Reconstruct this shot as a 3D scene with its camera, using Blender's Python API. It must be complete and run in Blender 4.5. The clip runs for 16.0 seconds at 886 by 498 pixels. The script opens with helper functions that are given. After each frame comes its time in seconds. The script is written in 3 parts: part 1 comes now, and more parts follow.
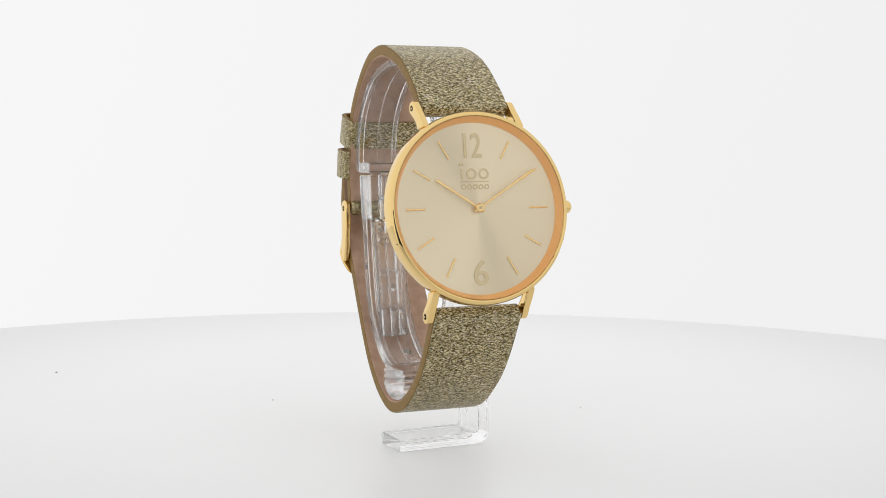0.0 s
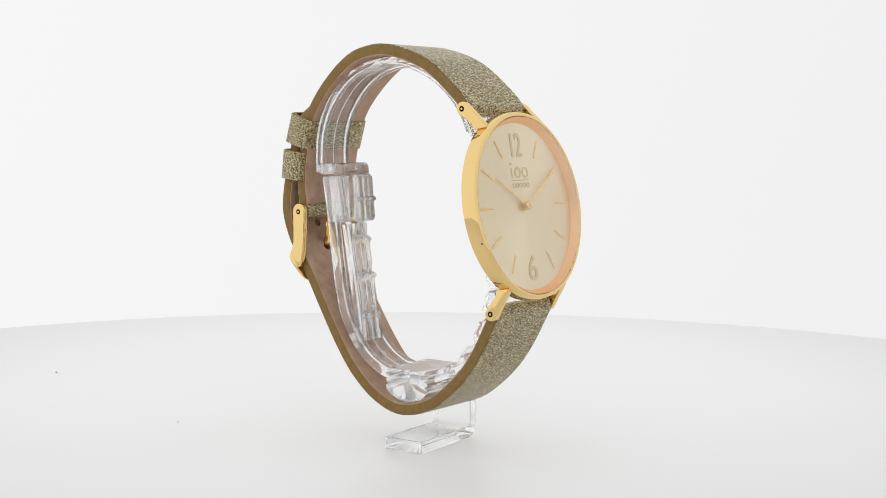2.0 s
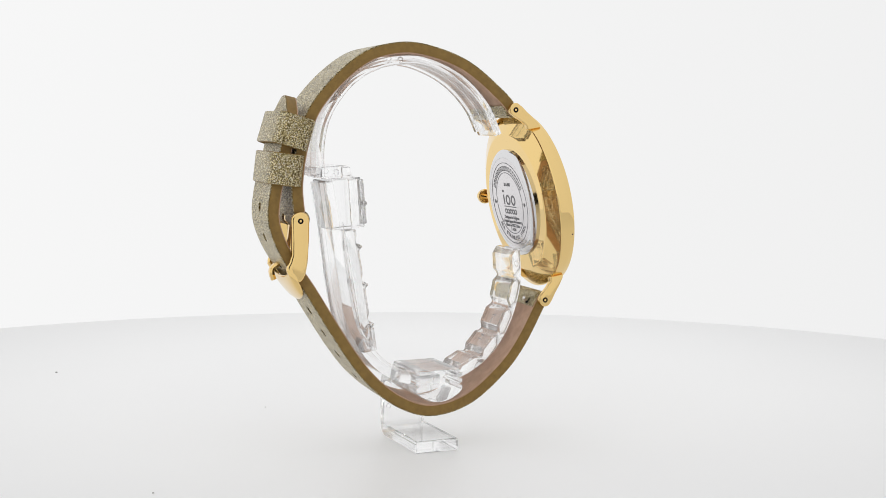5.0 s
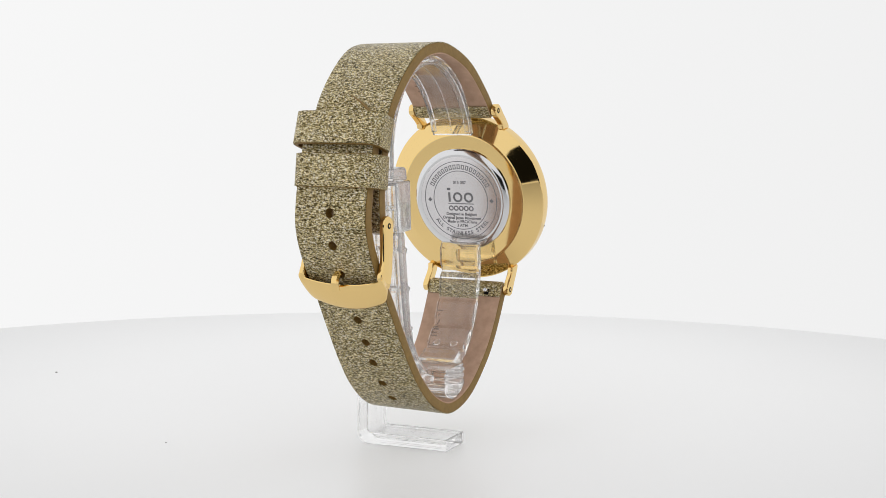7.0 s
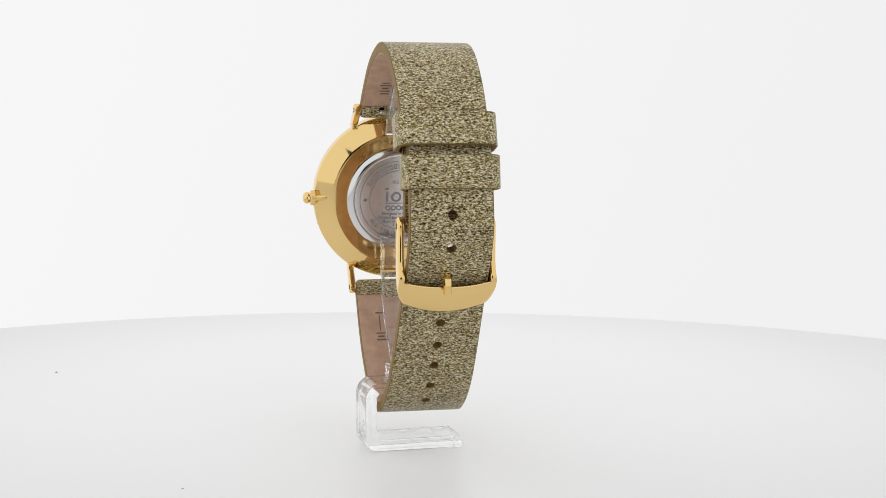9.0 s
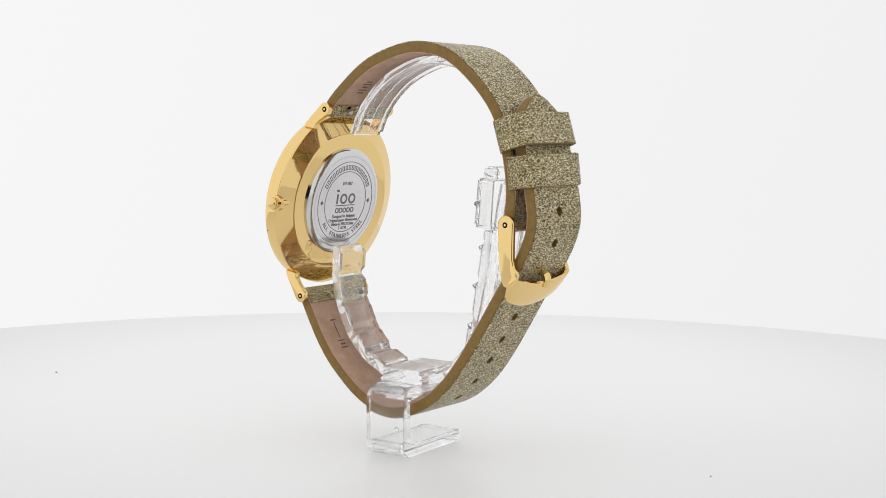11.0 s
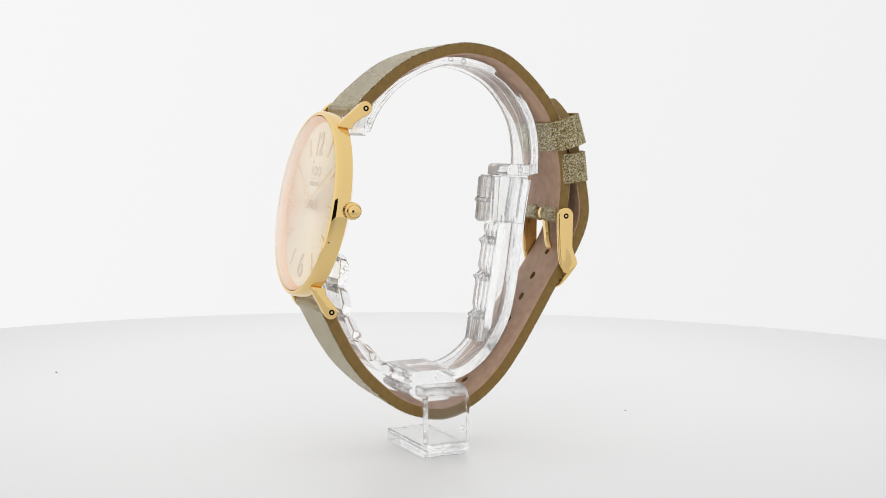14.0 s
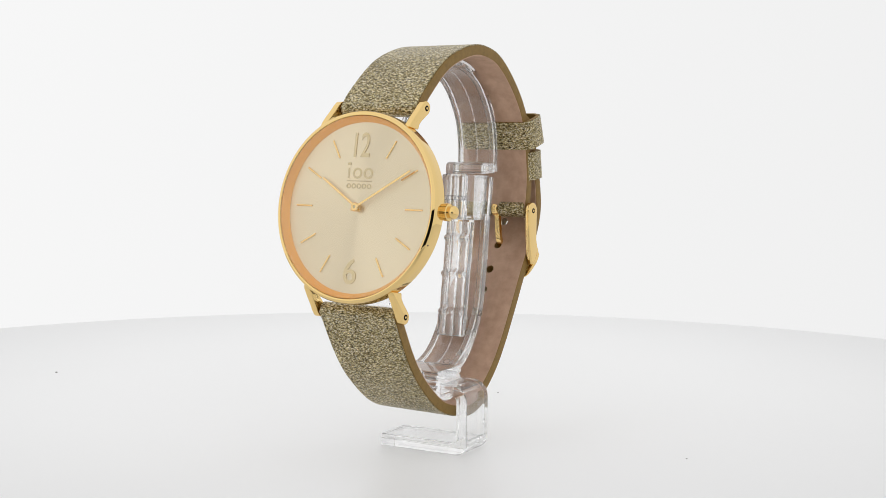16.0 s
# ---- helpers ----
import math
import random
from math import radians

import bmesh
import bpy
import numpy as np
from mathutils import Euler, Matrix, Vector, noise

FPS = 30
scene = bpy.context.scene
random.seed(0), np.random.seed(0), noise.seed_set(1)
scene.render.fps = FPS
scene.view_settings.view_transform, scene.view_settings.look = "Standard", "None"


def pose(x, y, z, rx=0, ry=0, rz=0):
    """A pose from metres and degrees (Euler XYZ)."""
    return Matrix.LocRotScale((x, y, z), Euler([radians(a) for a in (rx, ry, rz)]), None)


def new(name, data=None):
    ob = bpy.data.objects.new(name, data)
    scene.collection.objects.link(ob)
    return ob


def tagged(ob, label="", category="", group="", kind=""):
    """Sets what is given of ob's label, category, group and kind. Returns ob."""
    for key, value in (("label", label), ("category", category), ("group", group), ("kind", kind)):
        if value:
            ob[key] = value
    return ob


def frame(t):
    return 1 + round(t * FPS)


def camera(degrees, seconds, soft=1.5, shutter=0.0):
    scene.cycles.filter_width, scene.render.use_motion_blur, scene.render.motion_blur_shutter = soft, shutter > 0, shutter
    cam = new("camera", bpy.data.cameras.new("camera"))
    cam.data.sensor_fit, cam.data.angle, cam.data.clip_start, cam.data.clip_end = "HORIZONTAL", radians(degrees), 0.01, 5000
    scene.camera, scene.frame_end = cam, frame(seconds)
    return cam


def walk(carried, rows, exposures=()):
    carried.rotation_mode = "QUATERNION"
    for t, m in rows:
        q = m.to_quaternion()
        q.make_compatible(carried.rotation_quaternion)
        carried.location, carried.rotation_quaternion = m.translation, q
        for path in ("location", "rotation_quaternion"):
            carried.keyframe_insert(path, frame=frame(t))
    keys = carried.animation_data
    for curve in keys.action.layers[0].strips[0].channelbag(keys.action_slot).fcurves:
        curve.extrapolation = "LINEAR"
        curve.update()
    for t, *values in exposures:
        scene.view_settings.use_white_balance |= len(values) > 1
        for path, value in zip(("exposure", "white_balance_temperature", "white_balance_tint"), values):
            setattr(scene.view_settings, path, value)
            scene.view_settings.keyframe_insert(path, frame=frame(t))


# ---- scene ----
# All lengths below are in millimetres and become metres in part().
MM = 0.001

# ---- camera: stands still before a turntable whose axis is the world's z ----
cam = camera(37.0, 16.0, soft=0.7)
STAND = Matrix.Translation((0, -268.7 * MM, 65.4 * MM)) @ Euler((radians(90 - 5.354), 0, radians(-0.87))).to_matrix().to_4x4() @ pose(0, 0, 0, 0, 0, 0.24)
walk(cam, [(0.0, STAND), (16.0, STAND)])

# turn of the watch and its stand about the axis, degrees at each second
TURN = (21.24, 34.26, 50.77, 69.46, 88.86, 108.78, 129.42, 150.97, 170.89, 190.6, 211.1, 231.3, 250.49, 270.09, 290.6, 309.0, 325.2)

# ---- light: a white light tent; a left-to-right fall-off is put into its glow ----
world = bpy.data.worlds.new("tent_light")
scene.world = world
world.use_nodes = True
sky_nodes, sky_links = world.node_tree.nodes, world.node_tree.links
way = sky_nodes.new("ShaderNodeTexCoord")
lean = sky_nodes.new("ShaderNodeVectorMath")
lean.operation = "DOT_PRODUCT"
lean.inputs[1].default_value = (-0.08, 0.0, 0.03)
level = sky_nodes.new("ShaderNodeMath")
level.inputs[1].default_value = 0.903
sky_links.new(way.outputs["Generated"], lean.inputs[0])
sky_links.new(lean.outputs["Value"], level.inputs[0])
sky_links.new(level.outputs[0], sky_nodes["Background"].inputs[1])
sky_nodes["Background"].inputs[0].default_value = (1, 1, 1, 1)

# ---- materials ----
def material(name, colour, rough=0.5, metal=0.0, **more):
    m = bpy.data.materials.new(name)
    m.use_nodes = True
    b = m.node_tree.nodes["Principled BSDF"]
    b.inputs["Base Color"].default_value = (*colour, 1)
    b.inputs["Roughness"].default_value = rough
    b.inputs["Metallic"].default_value = metal
    for k, v in more.items():
        b.inputs[k.replace("_", " ")].default_value = v
    return m


def node(m, kind, **values):
    n = m.node_tree.nodes.new(kind)
    for k, v in values.items():
        n.inputs[k.replace("_", " ")].default_value = v
    return n


def link(m, a, b):
    m.node_tree.links.new(a, b)


def bsdf(m):
    return m.node_tree.nodes["Principled BSDF"]


def ramp(m, stops):
    r = m.node_tree.nodes.new("ShaderNodeValToRGB")
    els = r.color_ramp.elements
    while len(els) < len(stops):
        els.new(0.5)
    for e, (p, c) in zip(els, stops):
        e.position, e.color = p, (*c, 1)
    return r


def coords(m, scale=(1, 1, 1)):
    t = m.node_tree.nodes.new("ShaderNodeTexCoord")
    p = node(m, "ShaderNodeMapping", Scale=scale)
    link(m, t.outputs["Object"], p.inputs["Vector"])
    return p.outputs["Vector"]


def bump(m, height, strength, distance):
    b = node(m, "ShaderNodeBump", Strength=strength, Distance=distance)
    link(m, height, b.inputs["Height"])
    link(m, b.outputs["Normal"], bsdf(m).inputs["Normal"])
    return b


def glitter_material():
    """Crinkled fabric of fine metallic grains, olive to champagne, crease shade and glints painted in; the crinkles run
    across the strap.
    """
    m = material("glitter_fabric", (0.4, 0.34, 0.2), 0.34, 0.8)
    crease = node(m, "ShaderNodeTexNoise", Scale=4400.0, Detail=2.0, Roughness=0.6, Distortion=0.6)
    link(m, coords(m, (0.42, 1, 1)), crease.inputs["Vector"])
    cells = node(m, "ShaderNodeTexVoronoi", Scale=5600.0, Randomness=1.0)
    link(m, coords(m), cells.inputs["Vector"])
    sep = m.node_tree.nodes.new("ShaderNodeSeparateColor")
    link(m, cells.outputs["Color"], sep.inputs["Color"])
    grain = node(m, "ShaderNodeMapRange")
    grain.inputs["To Min"].default_value, grain.inputs["To Max"].default_value = -0.08, 0.08
    link(m, sep.outputs[0], grain.inputs["Value"])
    add = m.node_tree.nodes.new("ShaderNodeMath")
    link(m, crease.outputs["Fac"], add.inputs[0])
    link(m, grain.outputs["Result"], add.inputs[1])
    # grain colour, with crease shade and crest highlights painted in
    tone = ramp(m, [(0.31, (0.014, 0.010, 0.003)), (0.42, (0.17, 0.126, 0.046)), (0.52, (0.41, 0.325, 0.146)), (0.66, (0.90, 0.79, 0.48))])
    link(m, add.outputs[0], tone.inputs["Fac"])
    drift = node(m, "ShaderNodeTexNoise", Scale=160.0, Detail=3.0)
    link(m, coords(m), drift.inputs["Vector"])
    shade = ramp(m, [(0.3, (0.84, 0.83, 0.80)), (0.7, (1.0, 1.0, 1.0))])
    link(m, drift.outputs["Fac"], shade.inputs["Fac"])
    mul = m.node_tree.nodes.new("ShaderNodeMix")
    mul.data_type, mul.blend_type = "RGBA", "MULTIPLY"
    mul.inputs[0].default_value = 1.0
    link(m, tone.outputs["Color"], mul.inputs[6])
    link(m, shade.outputs["Color"], mul.inputs[7])
    # silver flecks, kept to the crests as painted glints
    fleck = m.node_tree.nodes.new("ShaderNodeMath")
    fleck.operation = "GREATER_THAN"
    fleck.inputs[1].default_value = 0.68
    link(m, sep.outputs[2], fleck.inputs[0])
    part_silver = m.node_tree.nodes.new("ShaderNodeMath")
    part_silver.operation = "MULTIPLY"
    crest = node(m, "ShaderNodeMapRange")
    for key, value in (("From Min", 0.46), ("From Max", 0.60), ("To Min", 0.0), ("To Max", 0.5)):
        crest.inputs[key].default_value = value
    link(m, add.outputs[0], crest.inputs["Value"])
    link(m, crest.outputs["Result"], part_silver.inputs[1])
    link(m, fleck.outputs[0], part_silver.inputs[0])
    silver = m.node_tree.nodes.new("ShaderNodeMix")
    silver.data_type = "RGBA"
    link(m, part_silver.outputs[0], silver.inputs[0])
    link(m, mul.outputs[2], silver.inputs[6])
    silver.inputs[7].default_value = (0.80, 0.83, 0.88, 1)
    link(m, silver.outputs[2], bsdf(m).inputs["Base Color"])
    bump(m, add.outputs[0], 1.0, 0.00020)
    return m


def leather_material(name, dark, light, scale=420.0, rough=0.62, depth=0.00006):
    m = material(name, light, rough)
    at = coords(m)
    n = node(m, "ShaderNodeTexNoise", Scale=scale, Detail=6.0, Roughness=0.6)
    link(m, at, n.inputs["Vector"])
    r = ramp(m, [(0.3, dark), (0.7, light)])
    link(m, n.outputs["Fac"], r.inputs["Fac"])
    link(m, r.outputs["Color"], bsdf(m).inputs["Base Color"])
    fine = node(m, "ShaderNodeTexNoise", Scale=scale * 6, Detail=3.0)
    link(m, at, fine.inputs["Vector"])
    bump(m, fine.outputs["Fac"], 0.5, depth)
    return m


def gold_material(name, rough, colour=(1.0, 0.70, 0.27), wear=0.05):
    m = material(name, colour, rough, 1.0)
    n = node(m, "ShaderNodeTexNoise", Scale=260.0, Detail=4.0)
    link(m, coords(m), n.inputs["Vector"])
    k = node(m, "ShaderNodeMapRange")
    k.inputs["To Min"].default_value, k.inputs["To Max"].default_value = rough - wear, rough + wear
    link(m, n.outputs["Fac"], k.inputs["Value"])
    link(m, k.outputs["Result"], bsdf(m).inputs["Roughness"])
    return m


def dial_material():
    """Champagne metal with brushing that runs out from the centre."""
    m = material("sunray_dial", (0.83, 0.74, 0.53), 0.46, 0.95)
    at = m.node_tree.nodes.new("ShaderNodeTexCoord")
    sep = m.node_tree.nodes.new("ShaderNodeSeparateXYZ")
    link(m, at.outputs["Object"], sep.inputs[0])
    ang = m.node_tree.nodes.new("ShaderNodeMath")
    ang.operation = "ARCTAN2"
    link(m, sep.outputs[1], ang.inputs[0])
    link(m, sep.outputs[0], ang.inputs[1])
    n = m.node_tree.nodes.new("ShaderNodeTexNoise")
    n.noise_dimensions = "1D"
    n.inputs["Scale"].default_value = 90.0
    n.inputs["Detail"].default_value = 4.0
    link(m, ang.outputs[0], n.inputs["W"])
    r = ramp(m, [(0.3, (0.93, 0.81, 0.57)), (0.7, (0.96, 0.84, 0.60))])
    link(m, n.outputs["Fac"], r.inputs["Fac"])
    link(m, r.outputs["Color"], bsdf(m).inputs["Base Color"])
    t = m.node_tree.nodes.new("ShaderNodeTangent")
    t.direction_type, t.axis = "RADIAL", "Z"
    link(m, t.outputs[0], bsdf(m).inputs["Tangent"])
    bsdf(m).inputs["Anisotropic"].default_value = 0.95
    return m


def pane_material():
    """Watch crystal: clear, with a faintly rosy mirror gloss that grows at a slant."""
    m = bpy.data.materials.new("crystal_glass")
    m.use_nodes = True
    nt = m.node_tree
    nt.nodes.remove(bsdf(m))
    clear = nt.nodes.new("ShaderNodeBsdfTransparent")
    gloss = node(m, "ShaderNodeBsdfGlossy", Roughness=0.02)
    gloss.inputs["Color"].default_value = (0.985, 0.94, 0.915, 1)
    face = node(m, "ShaderNodeLayerWeight", Blend=0.5)
    sharp = nt.nodes.new("ShaderNodeMath")
    sharp.operation = "POWER"
    sharp.inputs[1].default_value = 3.8
    link(m, face.outputs["Facing"], sharp.inputs[0])
    fres = node(m, "ShaderNodeMapRange")
    fres.inputs["To Min"].default_value = 0.035
    link(m, sharp.outputs[0], fres.inputs["Value"])
    mix = nt.nodes.new("ShaderNodeMixShader")
    link(m, fres.outputs[0], mix.inputs[0])
    link(m, clear.outputs[0], mix.inputs[1])
    link(m, gloss.outputs[0], mix.inputs[2])
    link(m, mix.outputs[0], nt.nodes["Material Output"].inputs["Surface"])
    return m


def acrylic_material():
    """Clear moulded acrylic: half straight see-through, half bent light with gloss."""
    m = bpy.data.materials.new("clear_acrylic")
    m.use_nodes = True
    nt = m.node_tree
    nt.nodes.remove(bsdf(m))
    glass = node(m, "ShaderNodeBsdfGlass", IOR=1.47, Roughness=0.0)
    glass.inputs["Color"].default_value = (1, 1, 1, 1)
    clear = nt.nodes.new("ShaderNodeBsdfTransparent")
    clear.inputs["Color"].default_value = (0.975, 0.977, 0.98, 1)
    mix = node(m, "ShaderNodeMixShader", Fac=0.9)
    link(m, clear.outputs[0], mix.inputs[1])
    link(m, glass.outputs[0], mix.inputs[2])
    link(m, mix.outputs[0], nt.nodes["Material Output"].inputs["Surface"])
    return m


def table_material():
    m = material("white_acrylic_added_glow", (0.62, 0.62, 0.62), 0.35)
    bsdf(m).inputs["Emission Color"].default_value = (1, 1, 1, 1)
    # glow added to thin the shadows; it fades outwards like a light's fall-off
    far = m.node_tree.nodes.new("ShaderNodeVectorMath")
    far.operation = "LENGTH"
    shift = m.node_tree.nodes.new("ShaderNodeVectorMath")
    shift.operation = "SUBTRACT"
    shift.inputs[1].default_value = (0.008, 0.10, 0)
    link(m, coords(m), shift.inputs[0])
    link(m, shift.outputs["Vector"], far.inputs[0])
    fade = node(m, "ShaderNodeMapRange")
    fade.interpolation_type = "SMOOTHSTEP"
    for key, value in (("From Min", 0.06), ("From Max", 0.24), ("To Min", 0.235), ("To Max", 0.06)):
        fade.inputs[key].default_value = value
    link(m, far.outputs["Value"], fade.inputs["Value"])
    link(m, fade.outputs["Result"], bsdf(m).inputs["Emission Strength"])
    n = node(m, "ShaderNodeTexNoise", Scale=9.0, Detail=5.0)
    link(m, coords(m), n.inputs["Vector"])
    r = ramp(m, [(0.3, (0.575, 0.575, 0.577)), (0.7, (0.59, 0.59, 0.59))])
    link(m, n.outputs["Fac"], r.inputs["Fac"])
    link(m, r.outputs["Color"], bsdf(m).inputs["Base Color"])
    return m


GLITTER = glitter_material()
EDGE = leather_material("mustard_leather_edge", (0.20, 0.115, 0.022), (0.27, 0.16, 0.034), 900.0)
LINING = leather_material("taupe_leather_lining", (0.43, 0.268, 0.178), (0.585, 0.38, 0.265))
GOLD = gold_material("polished_gold", 0.07, (0.87, 0.62, 0.26), 0.02)
BRUSHED = gold_material("case_gold", 0.055, (0.87, 0.63, 0.27), 0.02)
# deep orange, mostly diffuse: the gold's repeated reflections put into the colour
ROSE = gold_material("orange_gold_ring", 0.3, (1.0, 0.52, 0.14))
bsdf(ROSE).inputs["Metallic"].default_value = 0.35
STEEL = gold_material("polished_steel", 0.12, (0.72, 0.72, 0.73), 0.04)
SATIN = gold_material("satin_steel", 0.24, (0.73, 0.71, 0.72), 0.04)
INK = material("engraved_grey", (0.19, 0.19, 0.20), 0.6)
STAMP = material("pressed_brown", (0.15, 0.10, 0.075), 0.8)
# flat black: stands in for shade in holes and slots, and for the hood
DARK = material("matte_black", (0.006, 0.006, 0.006), 0.8, 0.0, Specular_IOR_Level=0.05)
DIAL = dial_material()
# darker than the dial, so the shade at raised edges is in the colour
RELIEF = gold_material("shaded_champagne", 0.3, (0.63, 0.51, 0.29))
PANE = pane_material()
ACRYLIC = acrylic_material()
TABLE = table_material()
DUST = material("grey_dust", (0.38, 0.37, 0.35), 0.9)


# ---- mesh helpers ----
def part(name, bm, mat, parent=None, label="", at=None, sharp=32):
    """Link a bmesh in millimetres as one mesh object."""
    bmesh.ops.recalc_face_normals(bm, faces=bm.faces[:])
    bm.transform(Matrix.Diagonal((MM, MM, MM, 1)))
    me = bpy.data.meshes.new(name)
    bm.to_mesh(me)
    bm.free()
    for p in me.polygons:
        p.use_smooth = True
    me.set_sharp_from_angle(angle=radians(sharp))
    me.materials.append(mat)
    ob = new(name, me)
    if parent:
        ob.parent = parent
    if at is not None:
        ob.matrix_basis = at
    if label:
        tagged(ob, label)
    return ob


def thing(name, label, category, **more):
    return tagged(new(name), label, category, **more)


def bevelled(bm, width, segments=2, angle=25):
    sharp = [e for e in bm.edges if len(e.link_faces) == 2 and e.calc_face_angle() > radians(angle)]
    bmesh.ops.bevel(bm, geom=sharp, offset=width, segments=segments, affect="EDGES", profile=0.5, clamp_overlap=True)
    return bm


def box(x0, x1, y0, y1, z0, z1, bevel=0.0, segments=2):
    bm = bmesh.new()
    bmesh.ops.create_cube(bm, size=1)
    bm.transform(Matrix.Translation(((x0 + x1) / 2, (y0 + y1) / 2, (z0 + z1) / 2)) @ Matrix.Diagonal((x1 - x0, y1 - y0, z1 - z0, 1)))
    return bevelled(bm, bevel, segments) if bevel else bm


def prism(outline, lo, hi, axis=0, bevel=0.0, segments=2):
    """Extrude a closed outline of (a, b) along an axis; a, b are the other two axes in order."""
    bm = bmesh.new()

    def put(a, b, c):
        q = [a, b]
        q.insert(axis, c)
        return bm.verts.new(q)
    low = [put(a, b, lo) for a, b in outline]
    top = [put(a, b, hi) for a, b in outline]
    n = len(outline)
    bm.faces.new(low[::-1])
    bm.faces.new(top)
    for i in range(n):
        bm.faces.new((low[i], low[(i + 1) % n], top[(i + 1) % n], top[i]))
    bmesh.ops.recalc_face_normals(bm, faces=bm.faces[:])
    return bevelled(bm, bevel, segments) if bevel else bm


def lathe(profile, segments=144):
    """Turn a profile of (radius, height) about z; a radius of 0 closes it."""
    bm = bmesh.new()
    rings = []
    for r, h in profile:
        if r == 0:
            rings.append([bm.verts.new((0, 0, h))])
        else:
            ring = []
            for i in range(segments):
                a = 2 * math.pi * i / segments
                ring.append(bm.verts.new((r * math.cos(a), r * math.sin(a), h)))
            rings.append(ring)
    for a, b in zip(rings, rings[1:]):
        for i in range(segments):
            j = (i + 1) % segments
            quad = [a[i % len(a)], a[j % len(a)], b[j % len(b)], b[i % len(b)]]
            quad = list(dict.fromkeys(quad))
            if len(quad) > 2:
                bm.faces.new(quad)
    return bm


def rod(p, q, r, segments=20):
    """A round rod with chamfered ends between two points."""
    p, q = Vector(p), Vector(q)
    d = (q - p).length
    c = min(r * 0.25, d * 0.2)
    bm = lathe([(0, 0), (r - c, 0), (r, c), (r, d - c), (r - c, d), (0, d)], segments)
    bm.transform(Matrix.Translation(p) @ (q - p).to_track_quat("Z", "Y").to_matrix().to_4x4())
    return bm


def joined(*parts):
    out = bmesh.new()
    for b in parts:
        me = bpy.data.meshes.new("scratch")
        b.to_mesh(me)
        b.free()
        out.from_mesh(me)
        bpy.data.meshes.remove(me)
    return out


def curve_points(ctrl):
    """A smooth line through the control points, resampled evenly."""
    c = [Vector(p) for p in ctrl]
    c = [2 * c[0] - c[1]] + c + [2 * c[-1] - c[-2]]
    fine = []
    for i in range(1, len(c) - 2):
        for k in range(24):
            t = k / 24
            a, b, d, e = c[i - 1:i + 3]
            fine.append(0.5 * (2 * b + (d - a) * t + (2 * a - 5 * b + 4 * d - e) * t * t + (3 * b - a - 3 * d + e) * t ** 3))
    fine.append(c[-2])
    for _ in range(6):
        fine = [fine[0]] + [(p + 2 * q + r) / 4 for p, q, r in zip(fine, fine[1:], fine[2:])] + [fine[-1]]
    run = [0.0]
    for p, q in zip(fine, fine[1:]):
        run.append(run[-1] + (q - p).length)
    return fine, run


class Path:
    """A line in the y-z plane, by arc length; normals point left of its way."""

    def __init__(self, ctrl):
        self.p, self.run = curve_points(ctrl)
        self.y, self.z = [q[0] for q in self.p], [q[1] for q in self.p]
        self.length = self.run[-1]

    def at(self, s):
        return Vector((np.interp(s, self.run, self.y), np.interp(s, self.run, self.z)))

    def local(self, s):
        a, b = self.at(max(0, s - 0.6)), self.at(min(self.length, s + 0.6))
        t = (b - a).normalized()
        return self.at(s), t, Vector((-t[1], t[0]))

    def near(self, y, z):
        return min(self.run, key=lambda s: (self.at(s) - Vector((y, z))).length)


